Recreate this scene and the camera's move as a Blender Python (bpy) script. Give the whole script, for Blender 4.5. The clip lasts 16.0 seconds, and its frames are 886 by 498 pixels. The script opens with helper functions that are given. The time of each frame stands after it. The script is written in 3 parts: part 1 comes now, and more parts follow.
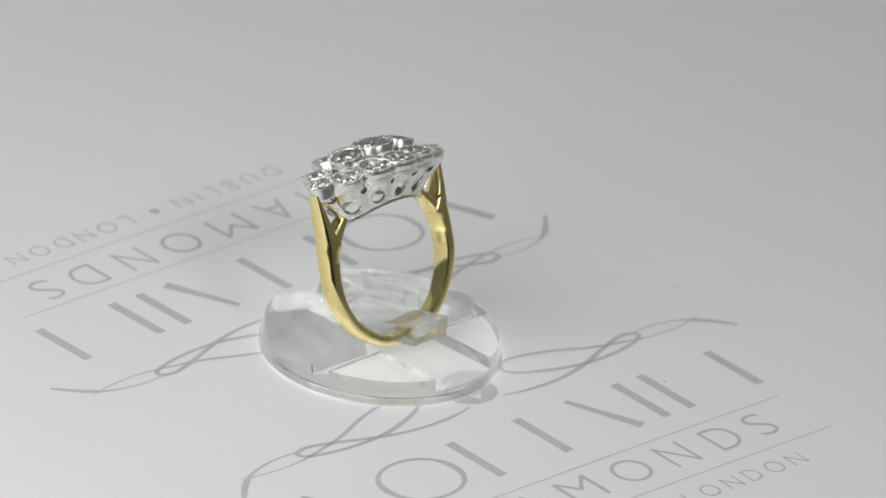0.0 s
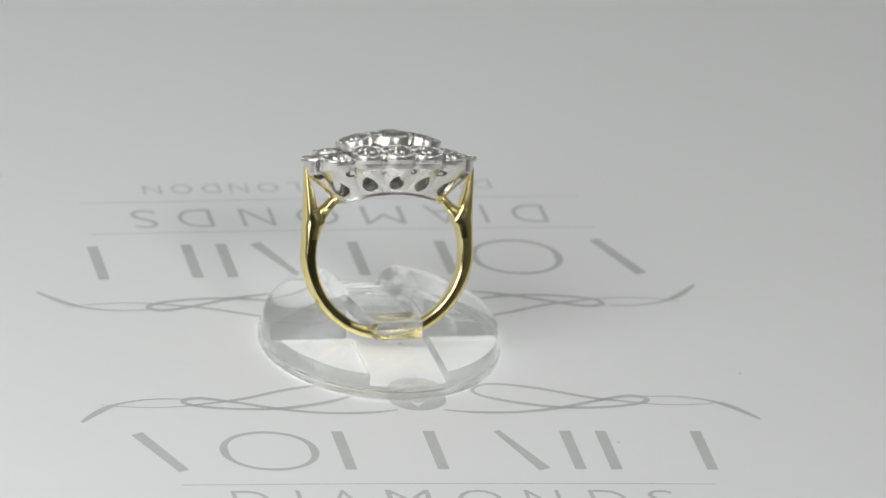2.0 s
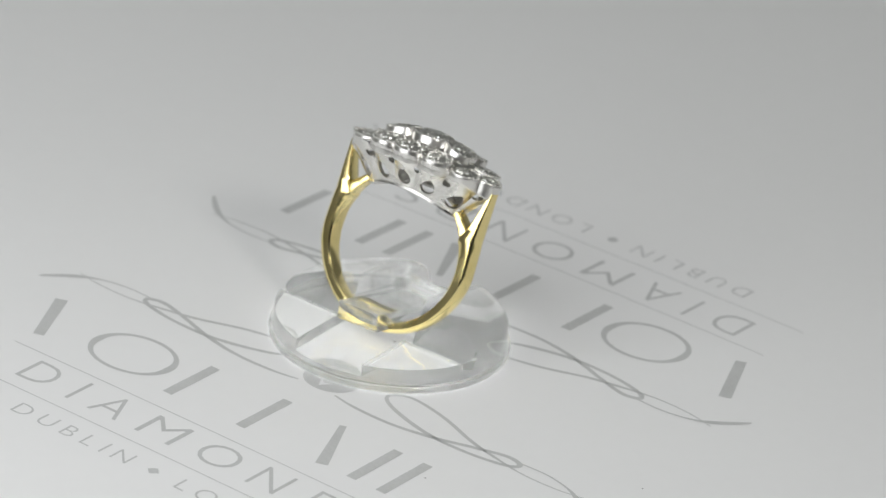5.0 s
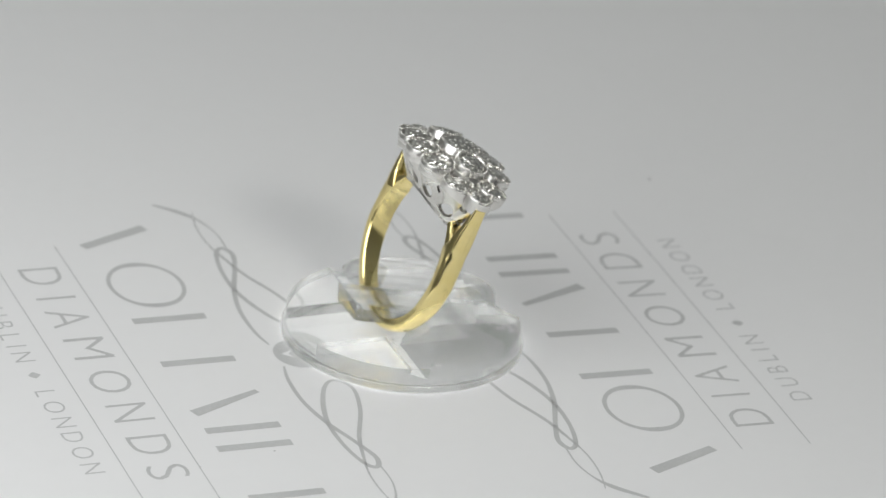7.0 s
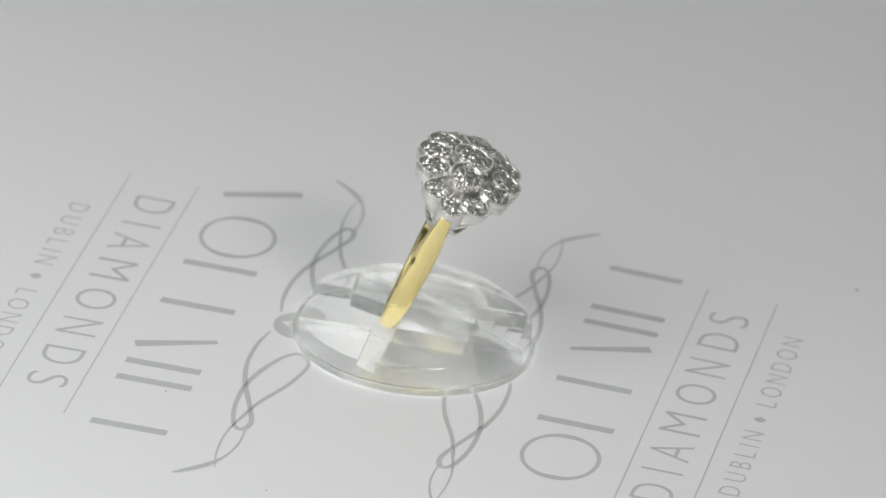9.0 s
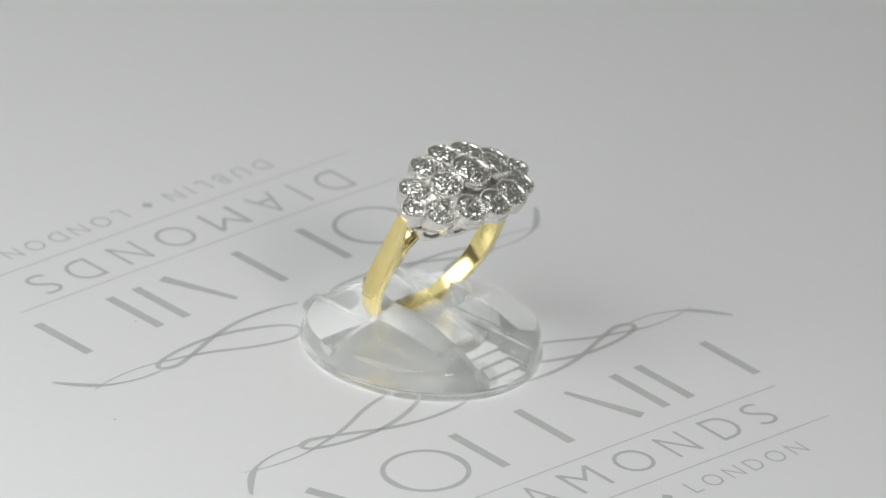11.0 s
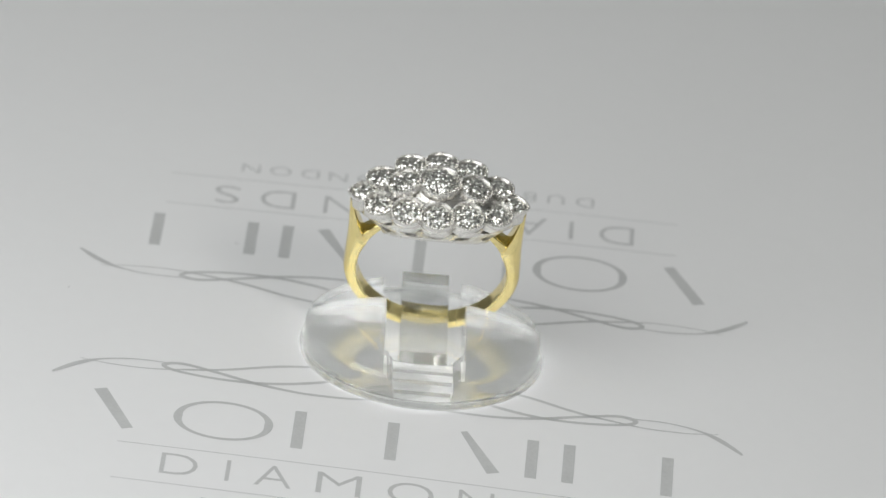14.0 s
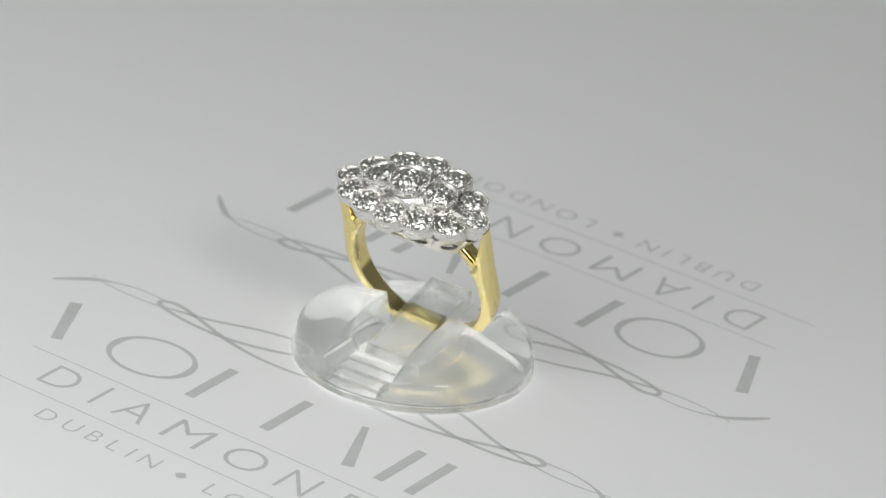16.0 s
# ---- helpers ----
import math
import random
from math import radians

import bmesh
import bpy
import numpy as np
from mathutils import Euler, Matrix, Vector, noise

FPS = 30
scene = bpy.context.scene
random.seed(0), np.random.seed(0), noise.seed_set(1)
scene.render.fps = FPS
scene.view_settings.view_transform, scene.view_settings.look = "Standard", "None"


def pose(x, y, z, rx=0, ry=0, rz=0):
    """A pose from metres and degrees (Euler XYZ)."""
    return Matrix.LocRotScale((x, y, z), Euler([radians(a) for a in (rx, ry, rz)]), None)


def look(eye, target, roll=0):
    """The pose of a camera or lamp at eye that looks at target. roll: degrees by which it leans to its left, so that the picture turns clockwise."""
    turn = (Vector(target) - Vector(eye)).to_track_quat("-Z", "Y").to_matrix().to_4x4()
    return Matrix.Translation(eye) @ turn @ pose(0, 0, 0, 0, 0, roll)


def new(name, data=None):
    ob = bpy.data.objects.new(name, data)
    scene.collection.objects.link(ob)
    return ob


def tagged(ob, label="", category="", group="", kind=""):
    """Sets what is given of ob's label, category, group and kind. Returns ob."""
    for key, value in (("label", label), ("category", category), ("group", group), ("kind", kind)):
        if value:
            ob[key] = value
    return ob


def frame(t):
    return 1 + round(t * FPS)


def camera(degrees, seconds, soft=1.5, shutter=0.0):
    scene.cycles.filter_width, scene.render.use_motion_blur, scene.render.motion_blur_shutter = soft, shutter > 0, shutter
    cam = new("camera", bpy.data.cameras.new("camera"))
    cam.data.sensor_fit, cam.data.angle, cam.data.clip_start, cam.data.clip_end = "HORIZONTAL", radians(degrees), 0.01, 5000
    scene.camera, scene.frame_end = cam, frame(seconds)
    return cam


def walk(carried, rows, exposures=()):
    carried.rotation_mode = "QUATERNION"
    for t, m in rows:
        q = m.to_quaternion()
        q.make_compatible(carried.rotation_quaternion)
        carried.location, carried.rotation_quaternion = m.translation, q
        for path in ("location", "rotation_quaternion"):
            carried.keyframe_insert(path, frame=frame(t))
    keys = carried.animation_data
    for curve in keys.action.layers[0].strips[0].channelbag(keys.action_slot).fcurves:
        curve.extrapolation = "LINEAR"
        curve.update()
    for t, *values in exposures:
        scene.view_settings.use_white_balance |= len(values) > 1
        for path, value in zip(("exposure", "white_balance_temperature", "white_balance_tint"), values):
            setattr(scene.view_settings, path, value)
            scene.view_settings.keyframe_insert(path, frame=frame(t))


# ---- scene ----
EYE_POSE = Matrix(((0.993907, -0.110140, -0.004351, 0.000000), (0.045006, 0.441537, -0.896114, -0.730000), (0.100619, 0.890457, 0.443803, 0.374586), (0, 0, 0, 1)))
cam = camera(7.0126, 16.0, soft=1.4)
cam.data.dof.use_dof, cam.data.dof.focus_distance, cam.data.dof.aperture_fstop = True, 0.8, 40.0
walk(cam, [(0.0, EYE_POSE), (16.0, EYE_POSE)])

# ---- world, lamps ----
world = bpy.data.worlds.new("room_light")
scene.world = world
world.use_nodes = True
world.node_tree.nodes["Background"].inputs[0].default_value = (0.9, 0.95, 1.0, 1)
world.node_tree.nodes["Background"].inputs[1].default_value = 0.0
scene.view_settings.exposure = -0.11


def area_lamp(name, az, el, dist, size, power, color):
    """A square panel at an azimuth (0 = camera side, + to the right), height angle and distance from the axis."""
    data = bpy.data.lights.new(name, "AREA")
    data.shape, data.size, data.energy, data.color = "SQUARE", size, power, color
    ob = new(name, data)
    a, e = radians(az), radians(el)
    eye = (dist * math.sin(a) * math.cos(e), -dist * math.cos(a) * math.cos(e), dist * math.sin(e))
    ob.matrix_world = look(eye, (0, 0.01, 0.005))
    return ob


area_lamp("key_lamp", 33, 38, 0.72, 0.13, 1.02, (1.0, 0.985, 0.95))
area_lamp("side_lamp", -42, 38, 0.34, 0.30, 1.06, (0.97, 0.985, 1.0))
# added overhead panel, unseen: soft ambient fill for paper, metal and stones
top = bpy.data.lights.new("overhead_fill", "AREA")
top.shape, top.size, top.energy, top.color = "SQUARE", 1.8, 6.9, (0.97, 1.0, 0.97)
new("overhead_fill", top).matrix_world = look((-0.4, -0.3, 2.36), (-0.4, -0.3, 0))


# ---- materials ----
def material(name, color, rough=0.5, metal=0.0, **extra):
    m = bpy.data.materials.new(name)
    m.use_nodes = True
    b = m.node_tree.nodes["Principled BSDF"]
    b.inputs["Base Color"].default_value = (*color, 1)
    b.inputs["Roughness"].default_value = rough
    b.inputs["Metallic"].default_value = metal
    for k, v in extra.items():
        b.inputs[k.replace("_", " ")].default_value = v
    return m


def grain(m, scale, detail, low, high, rough=0.0, bump=0.0, second=0.0):
    """Noise in the colour at two sizes, in the roughness and as relief; scale is in cycles a metre."""
    nt = m.node_tree
    b = nt.nodes["Principled BSDF"]
    co = nt.nodes.new("ShaderNodeTexCoord")
    n1 = nt.nodes.new("ShaderNodeTexNoise")
    n1.inputs["Scale"].default_value, n1.inputs["Detail"].default_value = scale, detail
    nt.links.new(co.outputs["Object"], n1.inputs["Vector"])
    n2 = nt.nodes.new("ShaderNodeTexNoise")
    n2.inputs["Scale"].default_value, n2.inputs["Detail"].default_value = second or scale / 12, 3
    nt.links.new(co.outputs["Object"], n2.inputs["Vector"])
    add = nt.nodes.new("ShaderNodeMath")
    add.operation = "ADD"
    nt.links.new(n1.outputs["Fac"], add.inputs[0])
    nt.links.new(n2.outputs["Fac"], add.inputs[1])
    ramp = nt.nodes.new("ShaderNodeMapRange")
    ramp.inputs["From Min"].default_value, ramp.inputs["From Max"].default_value = 0.7, 1.3
    nt.links.new(add.outputs[0], ramp.inputs["Value"])
    mix = nt.nodes.new("ShaderNodeMix")
    mix.data_type = "RGBA"
    mix.inputs[6].default_value, mix.inputs[7].default_value = (*low, 1), (*high, 1)
    nt.links.new(ramp.outputs[0], mix.inputs[0])
    nt.links.new(mix.outputs[2], b.inputs["Base Color"])
    if rough:
        r = nt.nodes.new("ShaderNodeMapRange")
        base = b.inputs["Roughness"].default_value
        r.inputs["To Min"].default_value, r.inputs["To Max"].default_value = base - rough, base + rough
        nt.links.new(n2.outputs["Fac"], r.inputs["Value"])
        nt.links.new(r.outputs[0], b.inputs["Roughness"])
    if bump:
        bp = nt.nodes.new("ShaderNodeBump")
        bp.inputs["Strength"].default_value, bp.inputs["Distance"].default_value = 0.5, bump
        nt.links.new(n1.outputs["Fac"], bp.inputs["Height"])
        nt.links.new(bp.outputs[0], b.inputs["Normal"])
    return m


paper_mat = grain(material("coated_paper", (0.8, 0.8, 0.8), 0.55, 0.0, Specular_IOR_Level=0.3), 500, 3, (0.80, 0.80, 0.80), (0.81, 0.81, 0.81), 0.0, 0, 25)
ink_mat = grain(material("grey_ink", (0.4, 0.4, 0.4), 0.55, 0.0, Specular_IOR_Level=0.3), 2500, 4, (0.505, 0.51, 0.505), (0.565, 0.57, 0.565), 0.05)
gold_mat = grain(material("yellow_gold", (0.9, 0.66, 0.22), 0.16, 1.0), 700, 5, (0.91, 0.755, 0.325), (0.95, 0.81, 0.395), 0.05, 0.000004, 120)
mark_mat = grain(material("struck_gold", (0.5, 0.38, 0.12), 0.4, 1.0), 900, 4, (0.24, 0.17, 0.05), (0.32, 0.24, 0.08))
white_gold = grain(material("white_gold", (0.85, 0.85, 0.86), 0.27, 1.0), 900, 5, (0.75, 0.735, 0.705), (0.82, 0.805, 0.77), 0.06, 0.000004, 150)
diamond_mat = material("diamond", (0.96, 0.945, 0.90), 0.19, 0.85, Transmission_Weight=1.0, IOR=2.42)


def facet_relief(m, scale, strength):
    """Small flat cells, each leaning its own way, as the finer facets of a cut stone."""
    nt = m.node_tree
    co = nt.nodes.new("ShaderNodeTexCoord")
    cells = nt.nodes.new("ShaderNodeTexVoronoi")
    cells.inputs["Scale"].default_value = scale
    nt.links.new(co.outputs["Object"], cells.inputs["Vector"])
    lean = nt.nodes.new("ShaderNodeVectorMath")
    lean.operation = "MULTIPLY_ADD"
    lean.inputs[1].default_value, lean.inputs[2].default_value = (strength,) * 3, (-strength / 2,) * 3
    nt.links.new(cells.outputs["Color"], lean.inputs[0])
    geo = nt.nodes.new("ShaderNodeNewGeometry")
    add = nt.nodes.new("ShaderNodeVectorMath")
    nt.links.new(geo.outputs["Normal"], add.inputs[0])
    nt.links.new(lean.outputs[0], add.inputs[1])
    unit = nt.nodes.new("ShaderNodeVectorMath")
    unit.operation = "NORMALIZE"
    nt.links.new(add.outputs[0], unit.inputs[0])
    nt.links.new(unit.outputs[0], nt.nodes["Principled BSDF"].inputs["Normal"])


facet_relief(diamond_mat, 5600, 1.2)
acrylic_mat = material("clear_acrylic", (0.972, 0.978, 0.972), 0.02, 0.0, Transmission_Weight=1.0, IOR=1.49)


def part_clear(m, share):
    """Lets a share of the light through unbent, which lightens the dark refractions."""
    nt = m.node_tree
    out, b = nt.nodes["Material Output"], nt.nodes["Principled BSDF"]
    tr = nt.nodes.new("ShaderNodeBsdfTransparent")
    tr.inputs[0].default_value = (0.985, 0.99, 0.985, 1)
    mx = nt.nodes.new("ShaderNodeMixShader")
    mx.inputs[0].default_value = share
    nt.links.new(b.outputs[0], mx.inputs[1])
    nt.links.new(tr.outputs[0], mx.inputs[2])
    nt.links.new(mx.outputs[0], out.inputs[0])


part_clear(acrylic_mat, 0.28)
scuffed_mat = material("scuffed_acrylic", (0.972, 0.978, 0.972), 0.05, 0.0, Transmission_Weight=1.0, IOR=1.49)
part_clear(scuffed_mat, 0.28)


def ripple(m, scale, height):
    """The faint unevenness of moulded plastic."""
    nt = m.node_tree
    co = nt.nodes.new("ShaderNodeTexCoord")
    n1 = nt.nodes.new("ShaderNodeTexNoise")
    n1.inputs["Scale"].default_value, n1.inputs["Detail"].default_value = scale, 0.0
    nt.links.new(co.outputs["Object"], n1.inputs["Vector"])
    bp = nt.nodes.new("ShaderNodeBump")
    bp.inputs["Strength"].default_value, bp.inputs["Distance"].default_value = 1.0, height
    nt.links.new(n1.outputs["Fac"], bp.inputs["Height"])
    nt.links.new(bp.outputs[0], nt.nodes["Principled BSDF"].inputs["Normal"])


ripple(acrylic_mat, 190, 0.0003)
speck_mat = grain(material("dark_dust", (0.2, 0.2, 0.2), 0.8), 4000, 3, (0.15, 0.15, 0.14), (0.28, 0.27, 0.26))
wall_mat = grain(material("wall_paint", (0.6, 0.6, 0.6), 0.8), 40, 4, (0.80, 0.81, 0.80), (0.84, 0.85, 0.84))
# near-black, only so that the gold mirrors something dark
dark_wall = grain(material("dark_reflected_wall", (0.06, 0.06, 0.06), 0.8), 40, 4, (0.05, 0.05, 0.052), (0.075, 0.075, 0.078))
ceiling_mat = grain(material("ceiling_paint", (0.75, 0.75, 0.75), 0.9), 40, 4, (0.72, 0.72, 0.71), (0.78, 0.78, 0.77))
floor_mat = grain(material("floor_boards", (0.2, 0.15, 0.1), 0.5), 30, 5, (0.16, 0.12, 0.08), (0.24, 0.18, 0.13), 0.1)
table_mat = grain(material("white_laminate", (0.7, 0.7, 0.7), 0.35), 200, 4, (0.68, 0.68, 0.68), (0.74, 0.74, 0.73), 0.05)
turntable_mat = grain(material("white_plastic", (0.75, 0.75, 0.75), 0.4), 300, 4, (0.73, 0.73, 0.73), (0.77, 0.77, 0.77), 0.05)

MM = 0.001


def mesh_from(name, bm, mat, smooth=None, scale=MM):
    """bm is in millimetres; smooth: the angle in degrees below which edges are shaded smooth."""
    if scale != 1:
        bmesh.ops.scale(bm, vec=(scale,) * 3, verts=bm.verts)
    bmesh.ops.recalc_face_normals(bm, faces=bm.faces)
    if smooth:
        for f in bm.faces:
            f.smooth = True
        for e in bm.edges:
            if len(e.link_faces) == 2 and e.calc_face_angle(0) > radians(smooth):
                e.smooth = False
    me = bpy.data.meshes.new(name)
    bm.to_mesh(me)
    bm.free()
    me.materials.append(mat)
    return me


def part(name, bm, mat, parent, label="", smooth=None, m=None):
    ob = new(name, mesh_from(name, bm, mat, smooth))
    ob.parent = parent
    if m is not None:
        ob.matrix_basis = m
    return tagged(ob, label)


def box(bm, lo, hi):
    vs = [bm.verts.new((x, y, z)) for x in (lo[0], hi[0]) for y in (lo[1], hi[1]) for z in (lo[2], hi[2])]
    for q in ((0, 1, 3, 2), (4, 6, 7, 5), (0, 4, 5, 1), (2, 3, 7, 6), (0, 2, 6, 4), (1, 5, 7, 3)):
        bm.faces.new([vs[i] for i in q])
    return vs


def lathe(bm, profile, n, center=(0, 0, 0), closed=False):
    """Turns (r, z) pairs about z; the ends at r = 0 become poles."""
    rings = []
    for r, z in profile:
        if r < 1e-6:
            rings.append([bm.verts.new((center[0], center[1], center[2] + z))])
        else:
            rings.append([bm.verts.new((center[0] + r * math.cos(2 * math.pi * k / n), center[1] + r * math.sin(2 * math.pi * k / n),
                                        center[2] + z)) for k in range(n)])
    pairs = list(zip(rings, rings[1:])) + ([(rings[-1], rings[0])] if closed else [])
    for a, b in pairs:
        for k in range(n):
            j = (k + 1) % n
            f = [a[k % len(a)], a[j % len(a)], b[j % len(b)], b[k % len(b)]]
            bm.faces.new(list(dict.fromkeys(f)))


# ---- the room, unseen ----
def slab(name, lo, hi, mat, label):
    bm = bmesh.new()
    box(bm, [v * 1000 for v in lo], [v * 1000 for v in hi])
    ob = new(name, mesh_from(name, bm, mat))
    return tagged(ob, label, kind="structure")


slab("floor", (-1.4, -2.1, -0.9), (1.4, 0.8, -0.8), floor_mat, "brown boarded floor of the room")
slab("ceiling", (-1.4, -2.1, 2.4), (1.4, 0.8, 2.5), ceiling_mat, "matt white ceiling")
# the white walls are added close by to brighten reflections in metal and acrylic
slab("wall_north", (-1.3, 0.7, -0.8), (1.3, 0.8, 2.4), wall_mat, "unseen white wall closing the room, set close as a reflector")
# unseen; added dark behind the camera to darken reflections in the gold
slab("wall_south", (-1.3, -2.1, -0.8), (1.3, -2.0, 2.4), dark_wall, "unseen dark wall added for dark reflections in the gold")
slab("wall_east", (1.3, -2.1, -0.8), (1.4, 0.8, 2.4), wall_mat, "unseen white wall closing the room, set close as a reflector")
slab("wall_west", (-1.4, -2.1, -0.8), (-1.3, 0.8, 2.4), wall_mat, "unseen white wall closing the room, set close as a reflector")


def table():
    top = new("table")
    tagged(top, "plain white laminate table under the turntable", "table")
    bm = bmesh.new()
    box(bm, (-600, -400, -56), (600, 500, -24))
    bmesh.ops.bevel(bm, geom=bm.edges[:], offset=3, segments=2, affect="EDGES")
    part("tabletop", bm, table_mat, top)
    for x in (-540, 540):
        for y in (-340, 440):
            bm = bmesh.new()
            box(bm, (x - 25, y - 25, -800), (x + 25, y + 25, -56))
            part("leg", bm, table_mat, top)


table()

# ---- the turning things ----
SHEET_HALF = 135.0


def sheet_z(x, y):
    """Height of the slightly rolled paper, in millimetres."""
    return -0.00042 * x * x / (1 + (x / 110.0) ** 2) + 0.0025 * x + 0.0012 * y


def turntable():
    ob = new("turntable")
    tagged(ob, "flat round white turntable carrying the paper", "turntable")
    bm = bmesh.new()
    lathe(bm, [(0, -24), (120, -24), (122, -22), (122, -8), (190, -8), (192, -6.5), (192, -4.5), (190, -3.8), (0, -3.8)], 96)
    part("disc", bm, turntable_mat, ob, smooth=40)
    return ob


def paper_sheet():
    ob = new("paper_sheet")
    tagged(ob, "glossy white paper printed with two grey ornamental marks, slightly curled", "paper")
    n, h = 60, SHEET_HALF
    bm = bmesh.new()
    at = [-h + 2 * h * i / n for i in range(n + 1)]
    top = [[bm.verts.new((x, y, sheet_z(x, y))) for y in at] for x in at]
    low = [[bm.verts.new((x, y, sheet_z(x, y) - 0.25)) for y in at] for x in at]
    for i in range(n):
        for j in range(n):
            bm.faces.new((top[i][j], top[i + 1][j], top[i + 1][j + 1], top[i][j + 1]))
            bm.faces.new((low[i][j], low[i][j + 1], low[i + 1][j + 1], low[i + 1][j]))
        bm.faces.new((top[i][0], low[i][0], low[i + 1][0], top[i + 1][0]))
        bm.faces.new((top[i][n], top[i + 1][n], low[i + 1][n], low[i][n]))
        bm.faces.new((top[0][i], top[0][i + 1], low[0][i + 1], low[0][i]))
        bm.faces.new((top[n][i], low[n][i], low[n][i + 1], top[n][i + 1]))
    part("sheet", bm, paper_mat, ob, smooth=40)
    for turned in (False, True):
        printed_mark(ob, turned)
    # stray marks on the paper
    for x, y, r in ((0.4, -0.85, 0.24), (-60.5, 3.7, 0.22), (30.2, -0.5, 0.13), (31.0, 23.6, 0.12), (38.1, -5.6, 0.10)):
        bm = bmesh.new()
        bm.faces.new([bm.verts.new((x + r * math.cos(k * 0.7854), y + 0.8 * r * math.sin(k * 0.7854), sheet_z(x, y) + 0.03)) for k in range(8)])
        part("speck", bm, speck_mat, ob, "tiny dark speck")
    return ob


MARK_ANGLE = 46.4
MARK_CENTER = (-0.6, -0.75)


def place_ink(bm, turned, lift=0.03):
    """From a mark's own plane (u along its lines, v up) onto the paper."""
    c, s = math.cos(radians(MARK_ANGLE)), math.sin(radians(MARK_ANGLE))
    for v in bm.verts:
        u, w = v.co.x, v.co.y
        if turned:
            u, w = -u, -w
        u, w = u + MARK_CENTER[0], w + MARK_CENTER[1]
        x, y = u * c - w * s, u * s + w * c
        v.co = (x, y, sheet_z(x, y) + lift + v.co.z)


def bar(bm, u0, v0, u1, v1, width0, width1=None):
    """A straight stroke from (u0, v0) to (u1, v1)."""
    width1 = width0 if width1 is None else width1
    d = Vector((u1 - u0, v1 - v0)).normalized()
    n = Vector((-d.y, d.x))
    steps = max(1, int(math.hypot(u1 - u0, v1 - v0) / 4))
    rows = []
    for k in range(steps + 1):
        t = k / steps
        p = Vector((u0 + (u1 - u0) * t, v0 + (v1 - v0) * t))
        w = (width0 + (width1 - width0) * t) / 2
        rows.append([bm.verts.new((*(p + n * w), 0)), bm.verts.new((*(p - n * w), 0))])
    for a, b in zip(rows, rows[1:]):
        bm.faces.new((a[0], a[1], b[1], b[0]))


def smooth_curve(points, per=8):
    out = []
    p = [points[0], *points, points[-1]]
    for a, b, c, d in zip(p, p[1:], p[2:], p[3:]):
        for k in range(per):
            t = k / per
            out.append([0.5 * (2 * b[i] + (c[i] - a[i]) * t + (2 * a[i] - 5 * b[i] + 4 * c[i] - d[i]) * t * t
                               + (3 * b[i] - a[i] - 3 * c[i] + d[i]) * t ** 3) for i in range(len(b))])
    out.append(list(points[-1]))
    return out


def stroke(bm, points):
    """A pen stroke through (u, v, width) points."""
    pts = smooth_curve(points)
    rows = []
    for k, (u, v, w) in enumerate(pts):
        a, b = pts[max(0, k - 1)], pts[min(len(pts) - 1, k + 1)]
        d = Vector((b[0] - a[0], b[1] - a[1])).normalized()
        rows.append([bm.verts.new((u - d.y * w / 2, v + d.x * w / 2, 0)), bm.verts.new((u + d.y * w / 2, v - d.x * w / 2, 0))])
    for a, b in zip(rows, rows[1:]):
        bm.faces.new((a[0], a[1], b[1], b[0]))


def glyph(ch):
    """A letter's faces from the built-in font, and its box."""
    cu = bpy.data.curves.new("letter", "FONT")
    cu.body, cu.resolution_u, cu.offset = ch, 4, -0.013
    ob = bpy.data.objects.new("letter", cu)
    scene.collection.objects.link(ob)
    me = bpy.data.meshes.new_from_object(ob.evaluated_get(bpy.context.evaluated_depsgraph_get()))
    bpy.data.objects.remove(ob)
    vs = [(v.co.x, v.co.y) for v in me.vertices]
    fs = [tuple(p.vertices) for p in me.polygons]
    bpy.data.meshes.remove(me)
    xs = [v[0] for v in vs]
    return vs, fs, min(xs), max(xs)


GLYPHS = {}


def lettering(bm, word, u0, u1, v0, cap):
    """Sets word from u0 to u1 on the line v0, with even gaps and capitals of height cap."""
    for ch in set(word) - {" "}:
        if ch not in GLYPHS:
            GLYPHS[ch] = glyph(ch)
    hgt = max(v[1] for v in GLYPHS["D"][0])
    k = cap / hgt
    widths = [(GLYPHS[c][3] - GLYPHS[c][2]) * k if c != " " else 0.4 * cap for c in word]
    gap = (u1 - u0 - sum(widths)) / (len(word) - 1)
    u = u0
    for c, w in zip(word, widths):
        if c != " ":
            vs, fs, x0, _ = GLYPHS[c]
            made = [bm.verts.new((u + (x - x0) * k, v0 + y * k, 0)) for x, y in vs]
            for f in fs:
                bm.faces.new([made[i] for i in f])
        u += w + gap


def letter(bm, ch, u0, width, v0, cap):
    """One capital, fitted to its own width."""
    if ch not in GLYPHS:
        GLYPHS[ch] = glyph(ch)
    vs, fs, x0, x1 = GLYPHS[ch]
    y0, y1 = min(v[1] for v in vs), max(v[1] for v in vs)
    made = [bm.verts.new((u0 + (x - x0) / (x1 - x0) * width, v0 + (y - y0) / (y1 - y0) * cap, 0)) for x, y in vs]
    for f in fs:
        bm.faces.new([made[i] for i in f])


